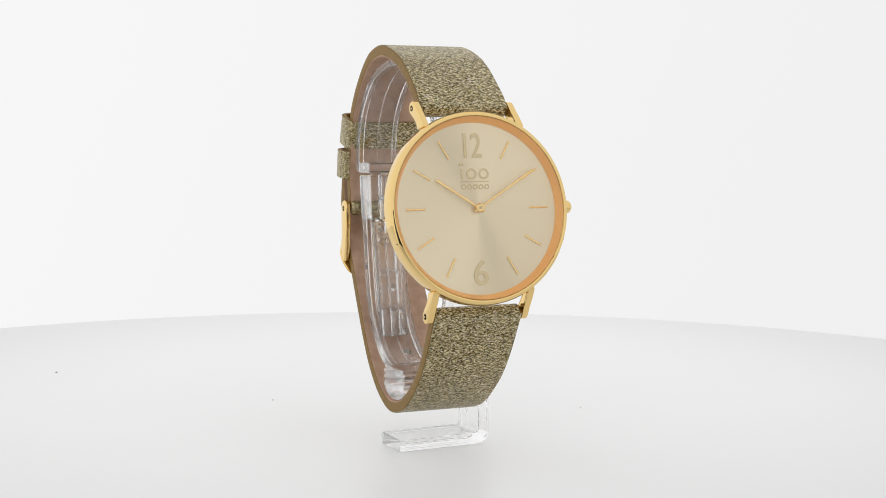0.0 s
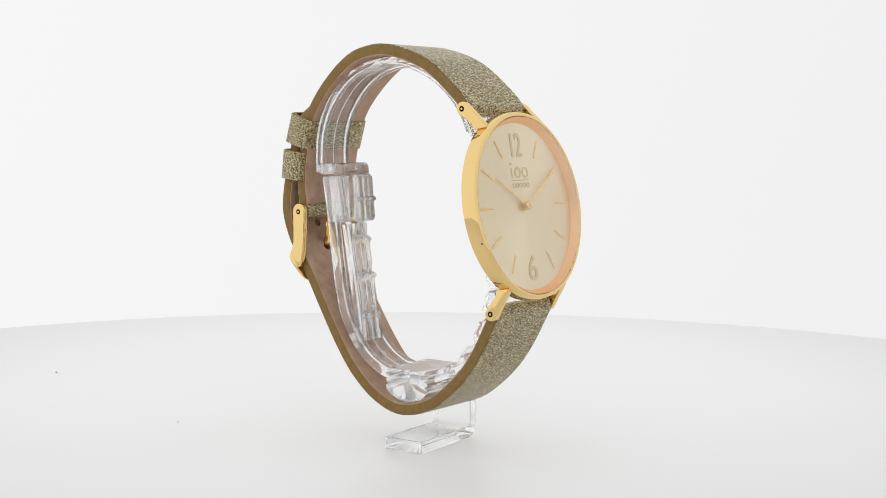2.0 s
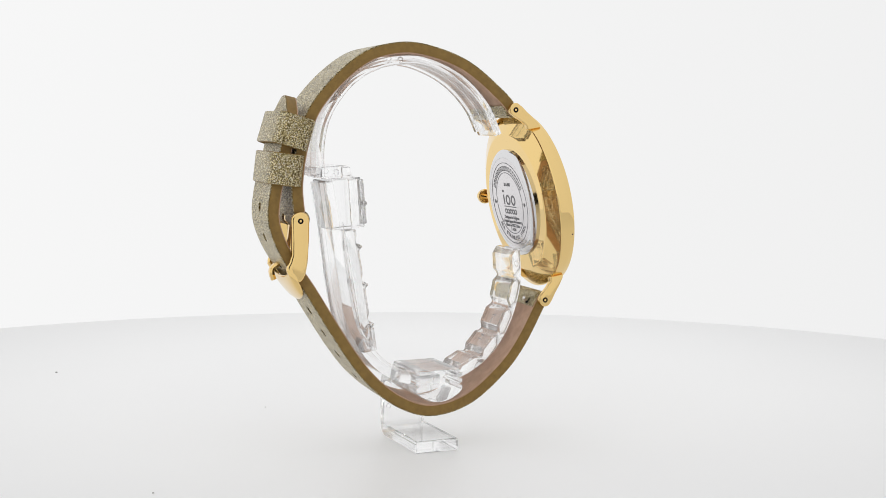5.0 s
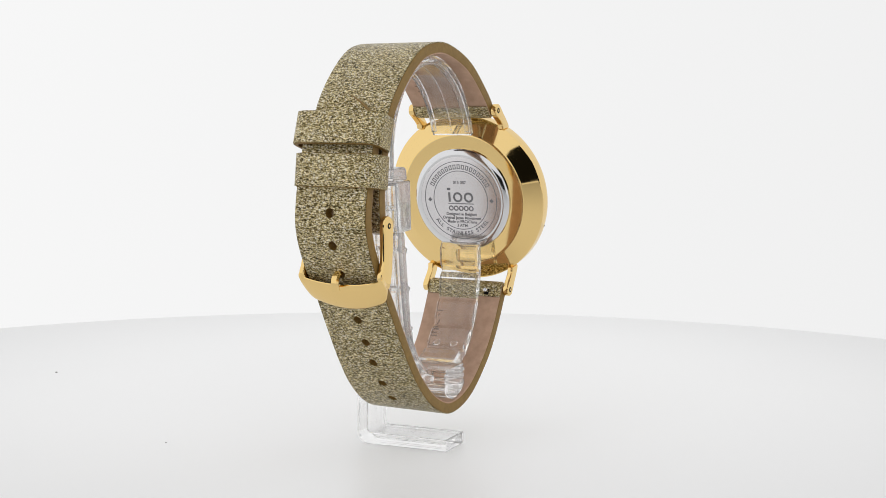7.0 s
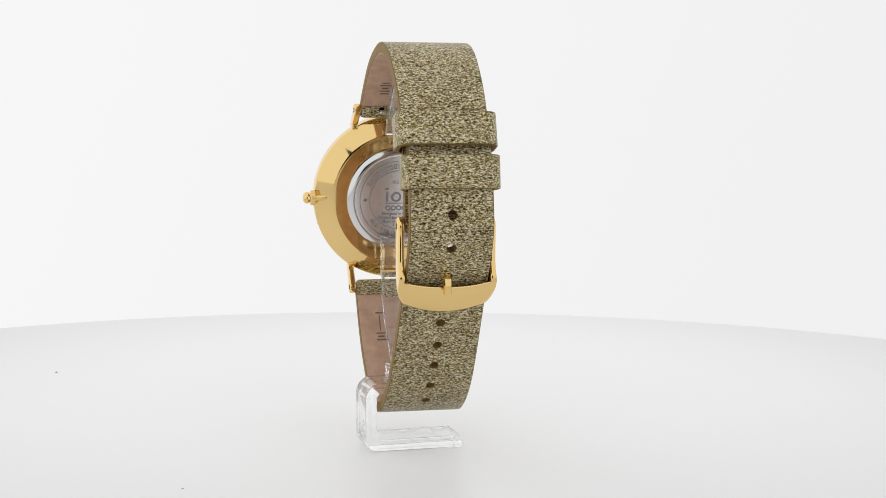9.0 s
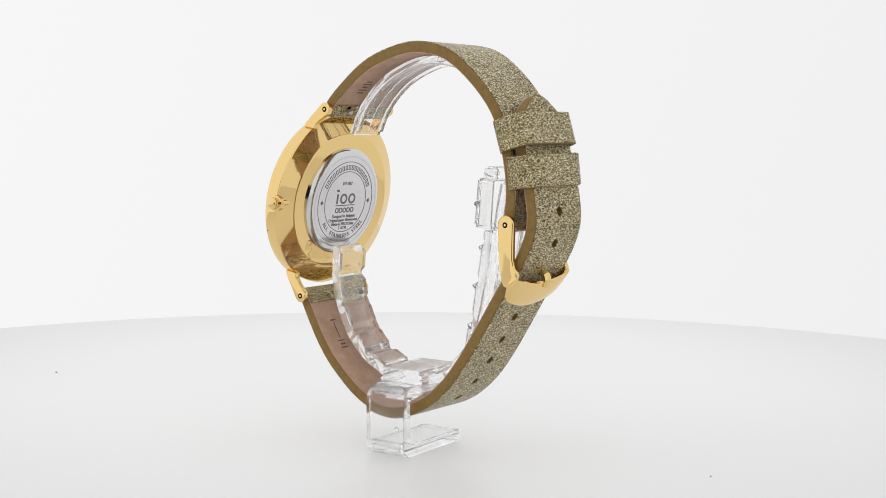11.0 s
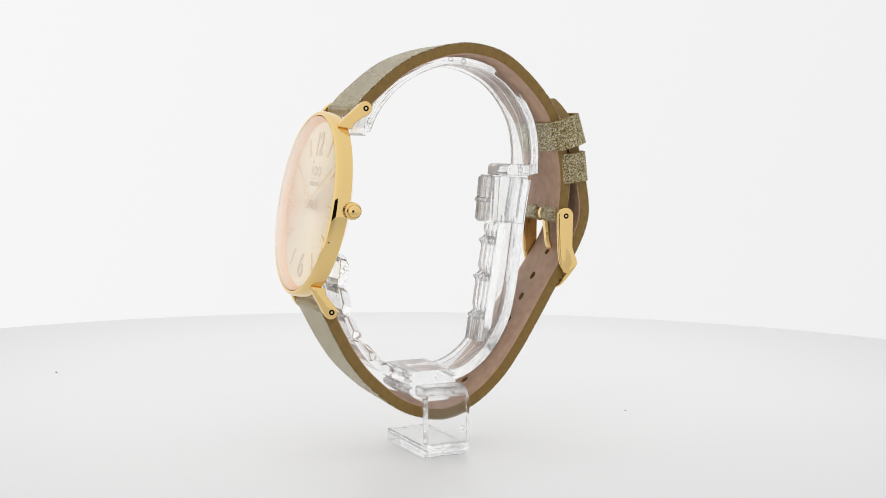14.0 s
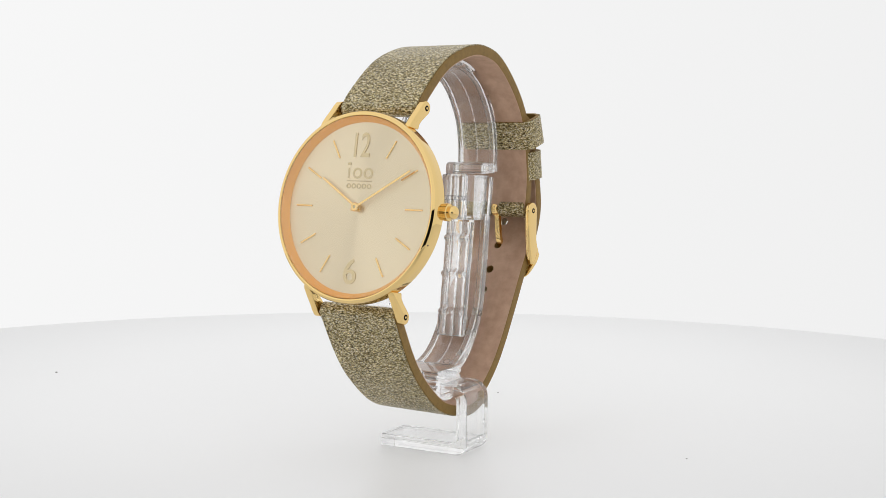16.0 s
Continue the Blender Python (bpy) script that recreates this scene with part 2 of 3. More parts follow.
def band(path, s0, s1, width, centre, low, high, holes=(), hole_radius=0.8, bulge=0.12, step=0.7):
    """A strip along a path from s0 to s1: half width by s, two offsets along the normal, round holes through it."""
    h = hole_radius
    rows = set()
    n = max(2, int((s1 - s0) / step))
    grid = [s0 + (s1 - s0) * i / n for i in range(n + 1)]
    for s in grid:
        if all(abs(s - q) > 2.2 * h for q in holes):
            rows.add(s)
    for q in holes:
        rows.update((q - 1.9 * h, q - h, q, q + h, q + 1.9 * h))
    rows = sorted(rows)
    inner = [-1.9 * h, -h, 0, h, 1.9 * h]
    bm = bmesh.new()
    hole_row = {min(range(len(rows)), key=lambda i: abs(rows[i] - q)): q for q in holes}
    layers = []
    for off in (low, high):
        layer = []
        for i, s in enumerate(rows):
            w = width(s)
            cols = [-w, -w * 0.8] + [c * min(1, w / (3.0 * h)) for c in inner] + [w * 0.8, w]
            line = []
            for j, x in enumerate(cols):
                ss, xx = s, x
                for hi in (i - 1, i, i + 1):
                    if hi in hole_row and 3 <= j <= 5:
                        dx, ds = x, s - hole_row[hi]
                        m = math.hypot(dx, ds)
                        if m > 1e-6:
                            ss, xx = hole_row[hi] + ds / m * h, dx / m * h
                p, t, nrm = path.local(ss)
                q = p + nrm * off
                line.append(bm.verts.new((centre(p[0]) + xx, q[0], q[1])))
            layer.append(line)
        layers.append(layer)
    rims = []
    for i, s in enumerate(rows):
        p, t, nrm = path.local(s)
        q = p + nrm * (low + high) / 2
        w = width(s) + bulge
        rims.append((bm.verts.new((centre(p[0]) - w, q[0], q[1])), bm.verts.new((centre(p[0]) + w, q[0], q[1]))))

    def hollow(i, j):
        return j in (3, 4) and (i in hole_row or i + 1 in hole_row)
    a, b = layers
    m = len(a[0]) - 1
    for i in range(len(rows) - 1):
        for j in range(m):
            if not hollow(i, j):
                bm.faces.new((a[i][j], a[i][j + 1], a[i + 1][j + 1], a[i + 1][j]))
                bm.faces.new((b[i][j], b[i + 1][j], b[i + 1][j + 1], b[i][j + 1]))
        for k, j in ((0, 0), (1, m)):
            bm.faces.new((a[i][j], a[i + 1][j], rims[i + 1][k], rims[i][k]))
            bm.faces.new((rims[i][k], rims[i + 1][k], b[i + 1][j], b[i][j]))
    for i in (0, len(rows) - 1):
        for j in range(m):
            bm.faces.new((a[i][j], a[i][j + 1], b[i][j + 1], b[i][j]))
        bm.faces.new((a[i][0], b[i][0], rims[i][0]))
        bm.faces.new((a[i][m], b[i][m], rims[i][1]))
    for i in hole_row:
        ring = [(i - 1, 3), (i - 1, 4), (i - 1, 5), (i, 5), (i + 1, 5), (i + 1, 4), (i + 1, 3), (i, 3)]
        for (i0, j0), (i1, j1) in zip(ring, ring[1:] + ring[:1]):
            bm.faces.new((a[i0][j0], a[i1][j1], b[i1][j1], b[i0][j0]))
    loose = [v for v in bm.verts if not v.link_faces]
    bmesh.ops.delete(bm, geom=loose, context="VERTS")
    return bm


def wavy(path, s0, s1, half, x, inner, outer, slope, step=0.4):
    """A strip along a path whose inner face follows inner(s); its inner edges are drawn in by slope."""
    n = max(2, int((s1 - s0) / step))
    bm = bmesh.new()
    rows = []
    for i in range(n + 1):
        s = s0 + (s1 - s0) * i / n
        p, t, nrm = path.local(s)
        face = inner(s)
        row = []
        for dx, off in ((-half, outer), (half, outer), (half, face + slope), (half - slope, face), (slope - half, face), (-half, face + slope)):
            q = p + nrm * off
            row.append(bm.verts.new((x + dx, q[0], q[1])))
        rows.append(row)
    for a, b in zip(rows, rows[1:]):
        for j in range(6):
            bm.faces.new((a[j], a[(j + 1) % 6], b[(j + 1) % 6], b[j]))
    bm.faces.new(rows[0])
    bm.faces.new(rows[-1][::-1])
    return bm


def outline_box(x0, x1, y0, y1, t, h):
    """A flat rectangular frame of stroke t."""
    return joined(box(x0, x1, y0, y0 + t, 0, h), box(x0, x1, y1 - t, y1, 0, h), box(x0, x0 + t, y0 + t, y1 - t, 0, h), box(x1 - t, x1, y0 + t, y1 - t, 0, h))


def arc(cx, cy, r, a0, a1, n=8):
    return [(cx + r * math.cos(radians(a0 + (a1 - a0) * i / n)), cy + r * math.sin(radians(a0 + (a1 - a0) * i / n))) for i in range(n + 1)]


def letters(name, words, size, mat, parent, at, depth=0.05, x=0.0, y=0.0, z=0.0, turn=0.0, squeeze=1.0, weight=0.0):
    """Writing in the built-in font as a thin mesh, centred at (x, y) in millimetres."""
    cu = bpy.data.curves.new("writing", "FONT")
    cu.body, cu.size, cu.align_x, cu.align_y = words, size, "CENTER", "CENTER"
    cu.extrude, cu.offset = depth, weight
    tmp = bpy.data.objects.new("writing", cu)
    scene.collection.objects.link(tmp)
    dg = bpy.context.evaluated_depsgraph_get()
    me = bpy.data.meshes.new_from_object(tmp.evaluated_get(dg))
    bpy.data.objects.remove(tmp)
    bm = bmesh.new()
    bm.from_mesh(me)
    bpy.data.meshes.remove(me)
    bm.transform(pose(x, y, z, 0, 0, turn) @ Matrix.Diagonal((squeeze, 1, 1, 1)))
    return part(name, bm, mat, parent, "", at)


# ---- the place: a white round table in the tent ----
def build_table():
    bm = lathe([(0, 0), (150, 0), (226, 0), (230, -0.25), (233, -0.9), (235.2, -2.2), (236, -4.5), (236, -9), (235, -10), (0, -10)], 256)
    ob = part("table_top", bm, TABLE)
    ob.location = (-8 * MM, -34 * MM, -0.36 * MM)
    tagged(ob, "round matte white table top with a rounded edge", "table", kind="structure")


def build_tent():
    """An unseen black panel behind the lens, added for its dark reflections in the gold."""
    bm = prism([(-95, -74), (95, -74), (95, 58), (-95, 58)], -330, -326, 1)
    ob = part("wall_camera_hood", bm, DARK)
    ob.location = (0, 0, 66 * MM)
    tagged(ob, "plain black panel behind the camera in the light tent", "wall", kind="structure")


def build_dust(x, y, r):
    bm = bmesh.new()
    bmesh.ops.create_icosphere(bm, subdivisions=1, radius=r)
    bm.transform(Matrix.Translation((x, y, -0.36 + r * 0.4)) @ Matrix.Diagonal((1.3, 1, 0.5, 1)))
    return tagged(part("dust_speck", bm, DUST), "tiny grey speck of dust on the white table", "dust", "dust on the table")


build_table()
build_dust(-97.0, 78.9, 0.32)
RIDING_DUST = [build_dust(-16.5, 56.4, 0.22), build_dust(48.3, 22.3, 0.19)]
build_tent()

# ---- the watch ----
def middle(y):
    """The strap's middle line runs slightly askew to the stand."""
    return 1.74 - 0.016 * (y + 23)


HEAD = pose(1.74 * MM, -23.9 * MM, 49.9 * MM, 0, 0, 1.3) @ pose(0, 0, 0, 79.8)
UPPER = Path([(-16.9, 67.9), (-13.9, 71.3), (-6.2, 77.2), (3.2, 80.2), (10.2, 79.8), (15.2, 77.6), (20.9, 72.6), (24.9, 67.0), (26.9, 60.0), (27.7, 53.5), (27.2, 47.4)])
LOWER = Path([(-23.7, 30.3), (-18.9, 21.3), (-14.4, 15.6), (-7.4, 10.1), (0.3, 8.2), (6.8, 10.2), (12.4, 14.5), (16.7, 19.8), (21.2, 26.8), (25.4, 33.7), (30.0, 40.7), (32.2, 46.5), (32.0, 51.6), (30.8, 56.8), (29.5, 61.8), (27.4, 70.8)])
TIP = LOWER.length


def upper_width(s):
    return 9.0 - 1.3 * s / UPPER.length


def lower_width(s):
    w = 9.0 - 1.35 * min(1, s / (0.7 * TIP))
    left = TIP - s
    return w if left > 5 else max(1.0, w * (0.12 + 0.88 * (left / 5) ** 0.75))


def build_strap(name, path, width, side, holes, watch, label):
    """Leather core with a glitter face and a smooth lining; side is +1 where the path's normal points outward."""
    d = path.length
    core = part(name, band(path, 0, d, width, middle, -0.95, 0.95, holes, 0.95), EDGE, watch, label)
    lo, hi = (0.95, 1.15) if side > 0 else (-1.15, -0.95)
    tip = 0.12 if holes else 0.0
    part("glitter_face", band(path, 0.05, d - 0.05 - tip, lambda s: width(s) - 0.13 - (tip if s > d - 6 else 0), middle, lo, hi, holes, 0.95, bulge=0.02), GLITTER, core, "glittering gold and silver fabric face")
    part("lining", band(path, 0.05, d - 0.05, lambda s: width(s) - 0.1, middle, -hi, -lo, holes, 0.95, bulge=0.02), LINING, core, "smooth taupe leather lining")
    part("folded_end", band(path, 0.0, 2.8, lambda s: width(s) - 0.15, middle, -hi - 0.22, -hi + 0.02, (), 0.8, 0.05) if side > 0 else band(path, 0.0, 2.8, lambda s: width(s) - 0.15, middle, -lo - 0.02, -lo + 0.22, (), 0.8, 0.05), GLITTER, core, "glitter fabric folded over the strap end")
    return core


def build_release_knob(core, path, side, x):
    """Quick-release pin: a black strip painted for the slot's shade in the folded strap end and a small steel knob."""
    p, t, n = path.local(1.7)
    n = -n * side
    slot = band(path, 0.9, 2.5, lambda s: 0.5, lambda y: middle(y) + x, -1.46 if side > 0 else 1.38, -1.38 if side > 0 else 1.46, (), 0.3, 0.05)
    part("slot_shade", slot, DARK, core)
    a, b = p + n * 1.3, p + n * 2.5
    part("release_knob", rod((middle(p[0]) + x, a[0], a[1]), (middle(p[0]) + x, b[0], b[1]), 0.48), STEEL, core, "small steel quick-release knob")


def build_lining_stamps(core, path, side, s0, lengths, x):
    """Stamped writing on the lining, as plain bars."""
    bars, s = [], s0
    for d, w in lengths:
        o0, o1 = (-1.19, -1.1) if side > 0 else (1.1, 1.19)
        bars.append(band(path, s, s + d, lambda q: w, lambda y: middle(y) + x, o0, o1, (), 0.2, 0.0))
        s += d + 0.5
    part("stamp", joined(*bars), STAMP, core, "dark stamped bars on the lining")


def build_loop(watch, y, z, tilt, height, wide, deep, shift):
    """A keeper that rings both straps: rounded tube wall, 0.9 thick."""
    def ring(w, d, r):
        pts = []
        for cx, cy, a in ((w - r, d - r, 0), (-w + r, d - r, 90), (-w + r, -d + r, 180), (w - r, -d + r, 270)):
            pts += arc(cx, cy, r, a, a + 90, 7)
        return pts
    def tube(o, i, c, h):
        out, rim, inn = ring(wide / 2 - o, deep / 2 - o, 2.6 - o), ring(wide / 2 - o - c, deep / 2 - o - c, 2.5 - o), ring(wide / 2 - i, deep / 2 - i, 1.6)
        bm = bmesh.new()
        rows = []
        for pts, q in ((out, c - h / 2), (out, h / 2 - c), (rim, h / 2), (inn, h / 2), (inn, -h / 2), (rim, -h / 2)):
            rows.append([bm.verts.new((p[0], p[1] + 0.35 * (1 - (2 * p[0] / wide) ** 2) * (p[1] > 0), q)) for p in pts])
        n = len(out)
        for k in range(6):
            a, b = rows[k], rows[(k + 1) % 6]
            for j in range(n):
                bm.faces.new((a[j], a[(j + 1) % n], b[(j + 1) % n], b[j]))
        bm.transform(Matrix.Translation((middle(y) + shift, y, z)) @ pose(0, 0, 0, tilt, 0, 0))
        return bm
    loop = part("keeper_loop", tube(0.2, 0.95, 0.1, height), EDGE, watch, "glitter-faced leather keeper loop round both strap ends")
    part("glitter_face", tube(0.0, 0.22, 0.08, height - 0.2), GLITTER, loop, "glittering gold and silver fabric face")
    return loop


def build_head(watch):
    """Case, dial, hands and crystal, in the tilted head's own axes: x right, y to twelve, z out of the dial."""
    case = part("case", lathe([(17.25, 1.35), (17.35, 1.62), (17.6, 1.68), (17.72, 1.62), (18.02, 1.42), (18.2, 1.0), (18.24, 0.3), (18.23, -0.6), (18.22, -1.3), (18.21, -1.45), (18.1, -1.55), (17.9, -1.64),
                               (14.6, -3.05), (14.4, -3.13), (14.2, -3.16), (13.9, -3.165), (11.7, -3.2), (11.5, -3.2), (0, -3.1), (0, -0.3), (16.8, -0.3), (16.8, 0.2)], 192), BRUSHED, watch, "round gold-plated steel watch case", HEAD)
    part("inner_ring", lathe([(17.22, 1.4), (16.2, 0.06), (16.2, -0.2), (16.7, -0.2), (17.3, 1.35)], 192), ROSE, case, "orange-gold sloping ring round the dial")
    part("case_back", lathe([(9.6, -4.2), (9.9, -4.25), (10.35, -4.2), (11.1, -3.75), (11.25, -3.6), (11.25, -3.15), (9.6, -3.15), (9.6, -4.2)], 160), STEEL, case, "polished steel rim of the case back")
    part("back_plate", lathe([(0, -4.25), (9.3, -4.25), (9.58, -4.2), (9.58, -3.2), (0, -3.2)], 160), SATIN, case, "engraved satin steel back plate")
    dial = part("dial", lathe([(0, 0), (4, 0), (16.2, 0), (16.2, -0.25), (0, -0.25)], 160), DIAL, watch, "champagne sunray dial", HEAD)
    for hour in range(12):
        if hour not in (0, 6):
            bm = box(-0.16, 0.16, 10.7, 14.6, 0, 0.22, 0.06, 1)
            part("hour_mark", bm, GOLD, dial, "", pose(0, 0, 0, 0, 0, -30 * hour))
    letters("numeral_twelve", "12", 6.6, RELIEF, dial, None, 0.09, -0.75, 11.6, 0.06, squeeze=0.7, weight=0.05)
    letters("numeral_six", "6", 6.7, RELIEF, dial, None, 0.09, -0.3, -12.35, 0.06, squeeze=1.0, weight=0.04)
    # the maker's mark as plain rings and bars
    def loop_mark(x, y, r, wide):
        bm = lathe([(r - wide, 0), (r, 0), (r, 0.1), (r - wide, 0.1), (r - wide, 0)], 40)
        bm.transform(Matrix.Translation((x, y, 0)))
        return bm
    hollow = [loop_mark(-0.55, 6.5, 1.05, 0.38), loop_mark(1.95, 6.5, 1.05, 0.38)]
    hollow += [loop_mark(-2.3 + 1.18 * i, 4.05, 0.5, 0.2) for i in range(5)]
    marks = [(-2.75, -2.35, 5.5, 7.5), (-2.95, -2.15, 8.0, 8.5), (-2.9, 2.95, 4.95, 5.1)]
    part("maker_mark", joined(*[box(a, b, c, d, 0, 0.1, 0.04, 1) for a, b, c, d in marks], *hollow), RELIEF, dial, "raised rings and bars of a mark below twelve", Matrix.Translation((-0.35 * MM, 0, 0)))
    for name, turn, length, wide, h in (("hour_hand", 57.5, 10.0, 0.22, 0.55), ("minute_hand", -58.5, 13.6, 0.21, 0.85)):
        bm = prism([(-wide, -1.2), (wide, -1.2), (wide, length - 0.3), (wide * 0.6, length), (-wide * 0.6, length), (-wide, length - 0.3)], h, h + 0.16, 2, 0.05, 1)
        part(name, bm, GOLD, watch, "slim gold %s" % name.replace("_", " "), HEAD @ pose(0, 0, 0, 0, 0, turn))
    cap = part("hand_cap", lathe([(0.85, 0), (0.85, 1.1), (0.7, 1.25), (0.32, 1.25), (0.3, 1.1), (0, 1.1)], 32), GOLD, watch, "gold cap on the hands", HEAD)
    part("pin", lathe([(0.28, 1.0), (0.28, 1.2), (0, 1.22)], 16), RELIEF, cap)
    pane = part("crystal", lathe([(0, 2.0), (9, 1.99), (16.7, 1.93), (17.15, 1.72), (17.2, 1.42), (0, 1.42)], 128), PANE, watch, "clear flat watch crystal", HEAD)
    pane.visible_shadow = False
    crown = part("crown", lathe([(0.6, -2.6), (0.6, 0.5), (1.4, 0.55), (1.56, 0.7), (1.56, 1.6), (1.4, 1.75), (1.12, 1.8), (1.12, 1.95), (1.25, 2.2), (1.27, 2.5), (1.15, 2.85), (0.88, 3.12), (0.48, 3.28), (0, 3.32)], 96), GOLD, watch, "ribbed gold winding crown with a domed tip", HEAD @ pose(17.4 * MM, 0.1 * MM, -2.1 * MM, 0, 90, 0))
    for k in range(28):
        part("rib", box(1.5, 1.62, -0.09, 0.09, 0.68, 1.62, 0.05, 1), GOLD, crown, "", pose(0, 0, 0, 0, 0, 360 * k / 28))
    part("crown_tube", rod((16.4, 0.1, -2.1), (18.1, 0.1, -2.1), 0.5), BRUSHED, case, "short gold crown tube")
    outline = [(15.2, 0.7), (16.0, 0.45), (17.4, -0.6), (18.8, -1.8), (20.1, -2.75)] + arc(19.65, -4.15, 1.32, 60, -135, 26) + [(17.9, -4.15), (17.1, -3.2), (16.2, -2.4), (15.2, -2.2)]
    for sx in (-1, 1):
        for sy in (-1, 1):
            o = [(sy * a, b) for a, b in outline]
            lug = part("lug", prism(o, sx * 9.1, sx * 10.4, 0, 0.22, 5), GOLD, case, "polished gold lug", sharp=10)
            # black disc painted for the shade inside the lug's hole
            part("pin_hole_shade", rod((sx * 10.3, sy * 19.6, -4.2), (sx * 10.46, sy * 19.6, -4.2), 0.55), DARK, lug)
            part("pin_end", rod((sx * 10.3, sy * 19.6, -4.2), (sx * 10.5, sy * 19.6, -4.2), 0.24), GOLD, lug)
    for sx in (-1, 1):
        # no cut here: a brown block stands in for the notch's shade
        part("notch_shade", box(sx * 16.95 - 0.16, sx * 16.95 + 0.16, -6.5, -6.1, 0.75, 1.1, 0.06, 1), STAMP, case, "small brown block for the shade in a bezel notch")
    for sy in (-1, 1):
        part("spring_bar", rod((-9.2, sy * 19.6, -4.2), (9.2, sy * 19.6, -4.2), 0.6), STEEL, case, "steel spring bar")
        part("strap_end", rod((-8.8, sy * 19.5, -4.2), (8.8, sy * 19.5, -4.2), 1.5, 24), GLITTER, watch, "glitter strap end folded round the bar", HEAD)
    return case


def build_back_writing(case):
    """Engraving on the case back, read from behind."""
    back = pose(0, 0, -4.26 * MM, 0, 180, 0)
    part("engraved_ring", joined(*[lathe([(r, 0), (r + 0.14, 0), (r + 0.14, 0.02), (r, 0.02), (r, 0)], 128) for r in (8.5, 6.4)]), INK, case, "", back)
    words = "ALL STAINLESS STEEL"
    for i, ch in enumerate(words):
        if ch != " ":
            a = -52 + 104 * i / (len(words) - 1)
            letters("letter", ch, 1.15, INK, case, back, 0.01, 7.45 * math.sin(radians(a)), -7.45 * math.cos(radians(a)), 0.01, a, 1.0, 0.03)
    bars = []
    for i in range(17):
        a = -62 + 124 * i / 16
        b = outline_box(-0.34, 0.34, -0.52, 0.52, 0.17, 0.02)
        b.transform(pose(7.4 * math.sin(radians(a)), 7.4 * math.cos(radians(a)), 0, 0, 0, -a))
        bars.append(b)
    part("address_bars", joined(*bars), INK, case, "", back)
    def ring_mark(x, y, r, wide):
        bm = lathe([(r - wide, 0), (r, 0), (r, 0.02), (r - wide, 0.02), (r - wide, 0)], 36)
        bm.transform(Matrix.Translation((x, y, 0)))
        return bm
    part("mark_bars", joined(box(-2.9, -2.4, 0.4, 2.5, 0, 0.02), box(-3.1, -2.3, 3.0, 3.5, 0, 0.02), ring_mark(-0.65, 1.45, 1.12, 0.45), ring_mark(1.95, 1.45, 1.12, 0.45), box(-3.0, 3.1, -0.05, 0.13, 0, 0.02),
                             *[ring_mark(-2.4 + 1.2 * i, -1.0, 0.58, 0.26) for i in range(5)]), INK, case, "", back @ pose(0, -0.8 * MM, 0))
    for k, (line, y) in enumerate((("Designed in Belgium", -3.1), ("Original Japan Movement", -3.95), ("Made in PRC/China", -4.8), ("3 ATM", -5.65))):
        letters("letters", line, 0.9, INK, case, back, 0.01, 0, y, 0.01, weight=0.02)
    letters("letters", "015 087", 0.95, INK, case, back, 0.01, 0, 3.9, 0.01, weight=0.02)
    for sx in (-1, 1):
        part("diamond", prism([(sx * 7.4 - 0.5, 0), (sx * 7.4, -0.5), (sx * 7.4 + 0.5, 0), (sx * 7.4, 0.5)], 0, 0.02, 2), INK, case, "", back)


